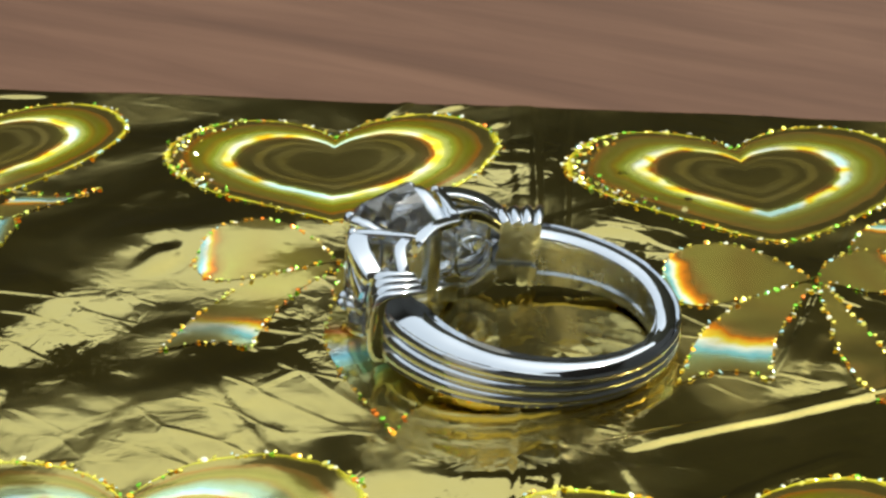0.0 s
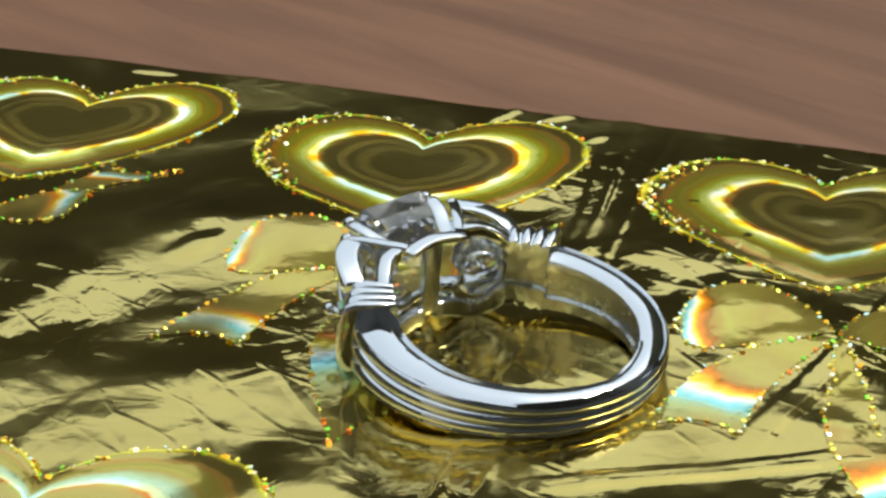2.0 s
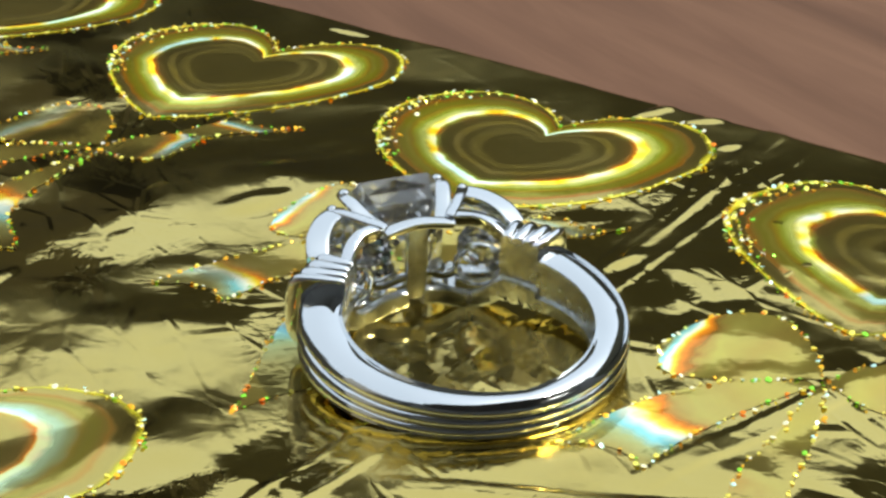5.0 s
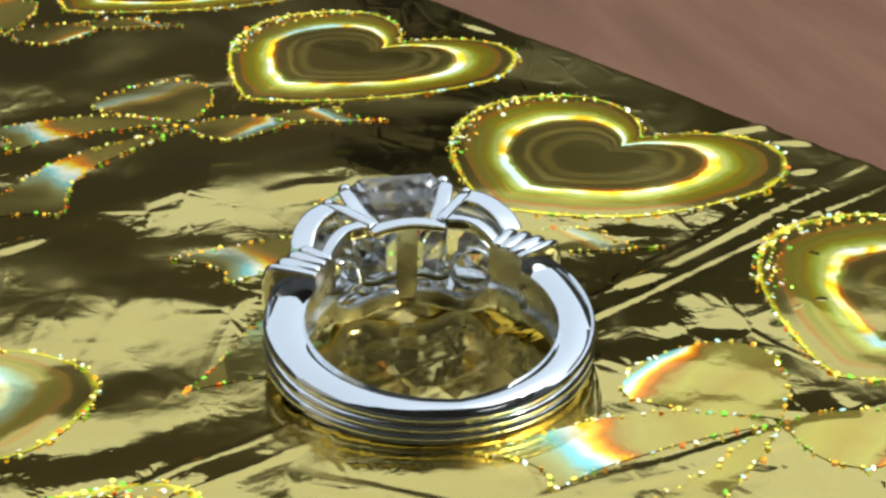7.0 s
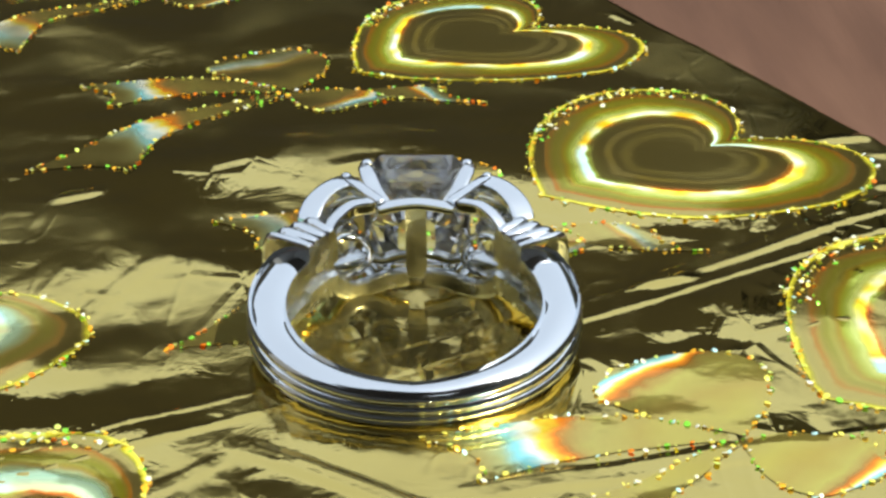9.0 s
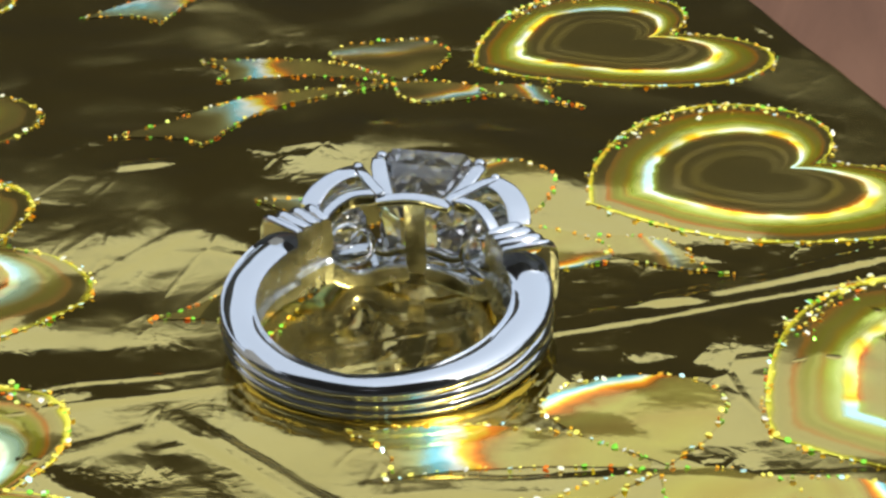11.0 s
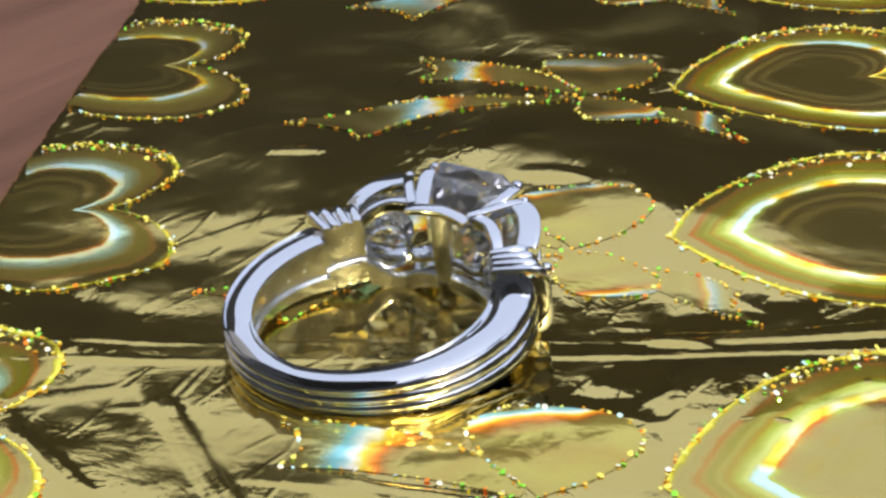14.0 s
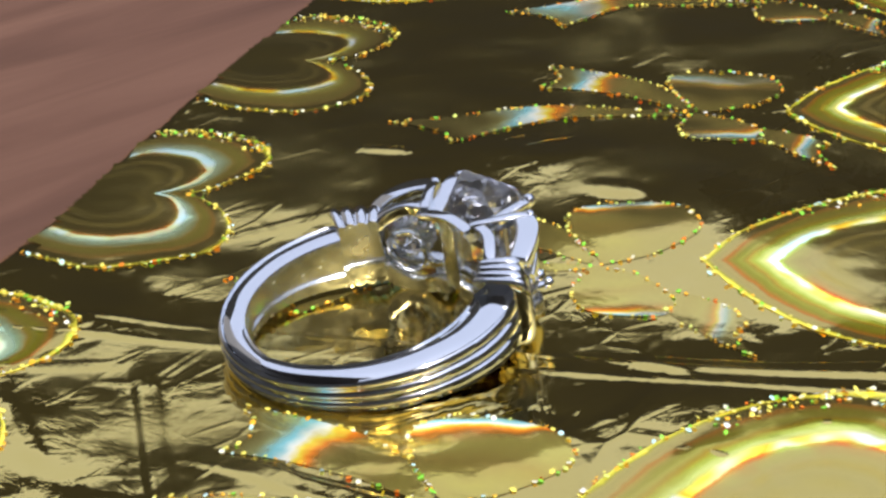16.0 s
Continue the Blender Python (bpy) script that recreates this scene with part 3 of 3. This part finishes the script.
def lower_shoulder(sign):
    """The lower frame droops between collar and middle and rests near the foil."""
    bm = bmesh.new()
    tube(bm, [polar(sign * 42, 0.858, -0.185), polar(sign * 36, 0.872, -0.285), polar(sign * 29, 0.888, -0.350), polar(sign * 21, 0.878, -0.345), polar(sign * 13, 0.845, -0.295), polar(sign * 4, 0.825, -0.272)],
         0.036, 0.064, n=26, ends=0.85, square=0.35)
    tube(bm, [polar(sign * 42, 1.075, -0.215), polar(sign * 35, 1.135, -0.285), polar(sign * 28, 1.175, -0.325), polar(sign * 19, 1.185, -0.330)], 0.070, 0.045, n=18, ends=0.9, square=0.35)
    tube(bm, [polar(sign * 19.5, 1.25, -0.335), polar(sign * 19, 1.06, -0.350), polar(sign * 18, 0.88, -0.345)], 0.040, 0.042, n=8, ends=0.85, square=0.4)
    ball(bm, polar(sign * 19.4, 1.255, -0.335), 0.046)
    part("shoulder", bm, SATIN, ring, "drooping lower shoulder frame", CM, True)


PAVILION = 5


def step_stone(name, rings, parent, label):
    """A step-cut stone: eight-cornered rings along the outward direction. Rings: v, half width, half height, cut corner."""
    rows = []
    for k, (v, a, b, c) in enumerate(rings):
        corners = [Vector((x, v, w - 0.012)) for x, w in ((a, b - c), (a - c, b), (-a + c, b), (-a, b - c), (-a, -b + c), (-a + c, -b), (a - c, -b), (a, -b + c))]
        row = []
        for p, q in zip(corners, corners[1:] + corners[:1]):
            middle = (p + q) / 2
            pull = 0.06 if k >= PAVILION and k % 2 else 0.0            # every second step below the girdle is cut into kites
            row += [p, Vector((middle.x * (1 - pull), v + pull * 0.4, middle.z * (1 - pull)))]
        rows.append(row)
    bm = loft(bmesh.new(), rows)
    bmesh.ops.triangulate(bm, faces=[f for f in bm.faces if len(f.verts) == 4])
    return part(name, bm, STONE, parent, label, CM)


shank()
for sign in (-1, 1):
    cuff(sign)
    upper_shoulder(sign)
    lower_shoulder(sign)
bm = tube(bmesh.new(), [polar(-17.5, 0.832, 0.272), polar(-9, 0.832, 0.284), polar(0, 0.836, 0.290), polar(9, 0.832, 0.284), polar(17.5, 0.832, 0.272)], 0.046, 0.026, n=18, ends=0.85, square=0.3)
part("gallery_bar", bm, SILVER, ring, "", CM, True)
part("gallery_post", box(bmesh.new(), (-0.072, 0.802, -0.275), (0.072, 0.868, 0.268), 0.010), SATIN, ring, "flat upright plate behind the stone", CM, True)
step_stone("centre_stone", [(1.425, 0.235, 0.265, 0.06), (1.375, 0.300, 0.335, 0.085), (1.315, 0.352, 0.395, 0.112), (1.285, 0.370, 0.418, 0.120), (1.262, 0.370, 0.418, 0.120),
                            (1.165, 0.338, 0.380, 0.110), (1.075, 0.298, 0.332, 0.098), (0.985, 0.232, 0.258, 0.075), (0.905, 0.125, 0.135, 0.040)], ring, "large clear emerald-cut stone")
for sx in (-1, 1):
    for sw in (-1, 1):
        bm = bmesh.new()
        tube(bm, [(sx * 0.205, 0.88, sw * 0.235 - 0.012), (sx * 0.265, 1.03, sw * 0.265 - 0.012), (sx * 0.325, 1.18, sw * 0.315 - 0.012), (sx * 0.345, 1.30, sw * 0.325 - 0.012)], 0.060, 0.026, n=14, square=0.5)
        ball(bm, (sx * 0.342, 1.318, sw * 0.315 - 0.012), 0.052, (1, 0.95, 1))
        part("prong", bm, SILVER, ring, "", CM, True)


def side_stone(sign):
    rows = []
    for r, s in ((1.205, 0.50), (1.175, 0.80), (1.130, 1.0), (1.115, 1.0), (1.04, 0.78), (0.965, 0.36), (0.935, 0.10)):
        row = []
        for j in range(12):
            a = 2 * math.pi * (j + 0.5) / 12
            row.append(polar(sign * (30.5 + 10.0 * s * math.cos(a)), r, -0.055 + 0.185 * s * math.sin(a)))
        rows.append(row)
    part("side_stone", loft(bmesh.new(), rows), STONE, ring, "small clear faceted side stone", CM)
    bm = bmesh.new()
    ball(bm, polar(sign * 32, 1.275, -0.15), 0.045)
    tube(bm, [polar(sign * 34, 1.02, -0.13), polar(sign * 33.5, 1.15, -0.15), polar(sign * 32, 1.27, -0.15)], 0.03, 0.03, n=8)
    part("bead_prong", bm, SILVER, ring, "", CM, True)


def collet(sign):
    """The oval wire cup under a side stone, and the bar that ties it to the post."""
    rings = []
    for k in range(32):
        a = 2 * math.pi * k / 32
        c = polar(sign * (29.5 + 9.5 * math.cos(a)), 0.945 + 0.035 * math.cos(a), -0.105 + 0.150 * math.sin(a))
        out = polar(sign * (29.5 + 13.5 * math.cos(a)), 0.945, -0.105 + 0.215 * math.sin(a)) - c
        out.normalize()
        inward = polar(sign * 29.5, 1.0, 0.0)
        rings.append([c + out * (0.026 * math.cos(b)) + inward * (0.040 * math.sin(b)) for b in (2 * math.pi * j / 10 for j in range(10))])
    part("collet", loft(bmesh.new(), rings, closed=True), SILVER, ring, "oval wire cup holding a side stone", CM, True)
    bm = tube(bmesh.new(), [polar(sign * 22, 0.925, -0.135), polar(sign * 15, 0.885, -0.165), polar(sign * 9, 0.865, -0.135), polar(sign * 4.5, 0.845, -0.115)], 0.026, 0.030, n=12, ends=0.9, square=0.6)
    part("strut", bm, SILVER, ring, "", CM, True)


for sign in (-1, 1):
    side_stone(sign)
    collet(sign)


# ---- the table, and the unseen walls and roof added around it ----
table_z = -BOX_H * CM
table = empty("table", pose(0.05, 0.15, table_z), "plain brown wooden table with a faint grain", "table")
part("tabletop", box(bmesh.new(), (-0.7, -0.55, -0.03), (0.7, 0.75, 0.0), 0.004), WOOD, table, "reddish-brown wooden tabletop")
for x, y in ((-0.62, -0.47), (0.62, -0.47), (-0.62, 0.67), (0.62, 0.67)):
    part("leg", box(bmesh.new(), (x - 0.03, y - 0.03, -0.72 ), (x + 0.03, y + 0.03, -0.03), 0.004), WOOD, table)
FLOOR_Z = table_z - 0.72
REACH = 2.4
FLAT = 2 * REACH * math.tan(radians(22.5))
bm = bmesh.new()
loft(bm, [[(math.cos(radians(a)) * (REACH + 0.15) / math.cos(radians(22.5)), math.sin(radians(a)) * (REACH + 0.15) / math.cos(radians(22.5)), z)
           for a in (32.5 + 45 * k for k in range(8))] for z in (FLOOR_Z - 0.1, FLOOR_Z)])
tagged(part("floor", bm, FLOOR), "dark floor", "floor", kind="structure")
# Unseen walls; their heights set where the foil mirrors dark and where sky.
for k in range(8):
    ob = part("wall_%d" % (k + 1), box(bmesh.new(), (REACH, -FLAT / 2, FLOOR_Z), (REACH + 0.15, FLAT / 2, (1.75, 1.26, 1.30, 1.42, 2.3, 2.3, 2.3, 2.3)[k])), (WALL, WALL, DIMMED_WALL, DEEP_DIMMED_WALL, PLASTER, PLASTER, PLASTER, PLASTER)[k])
    ob.matrix_world = pose(0, 0, 0, 0, 0, 45 * k + 10)
    tagged(ob, "unseen dark mottled wall added for the foil to reflect" if k < 4 else "unseen grey plastered wall added for the metal to reflect", "wall", kind="structure")
# Unseen half roof, added to block sky and darken the ring's reflections.
tagged(part("ceiling", box(bmesh.new(), (-REACH - 0.4, -REACH - 0.4, 2.3), (REACH + 0.4, -0.8, 2.42)), PLASTER), "unseen grey plastered roof added over half of the place", "ceiling", kind="structure")
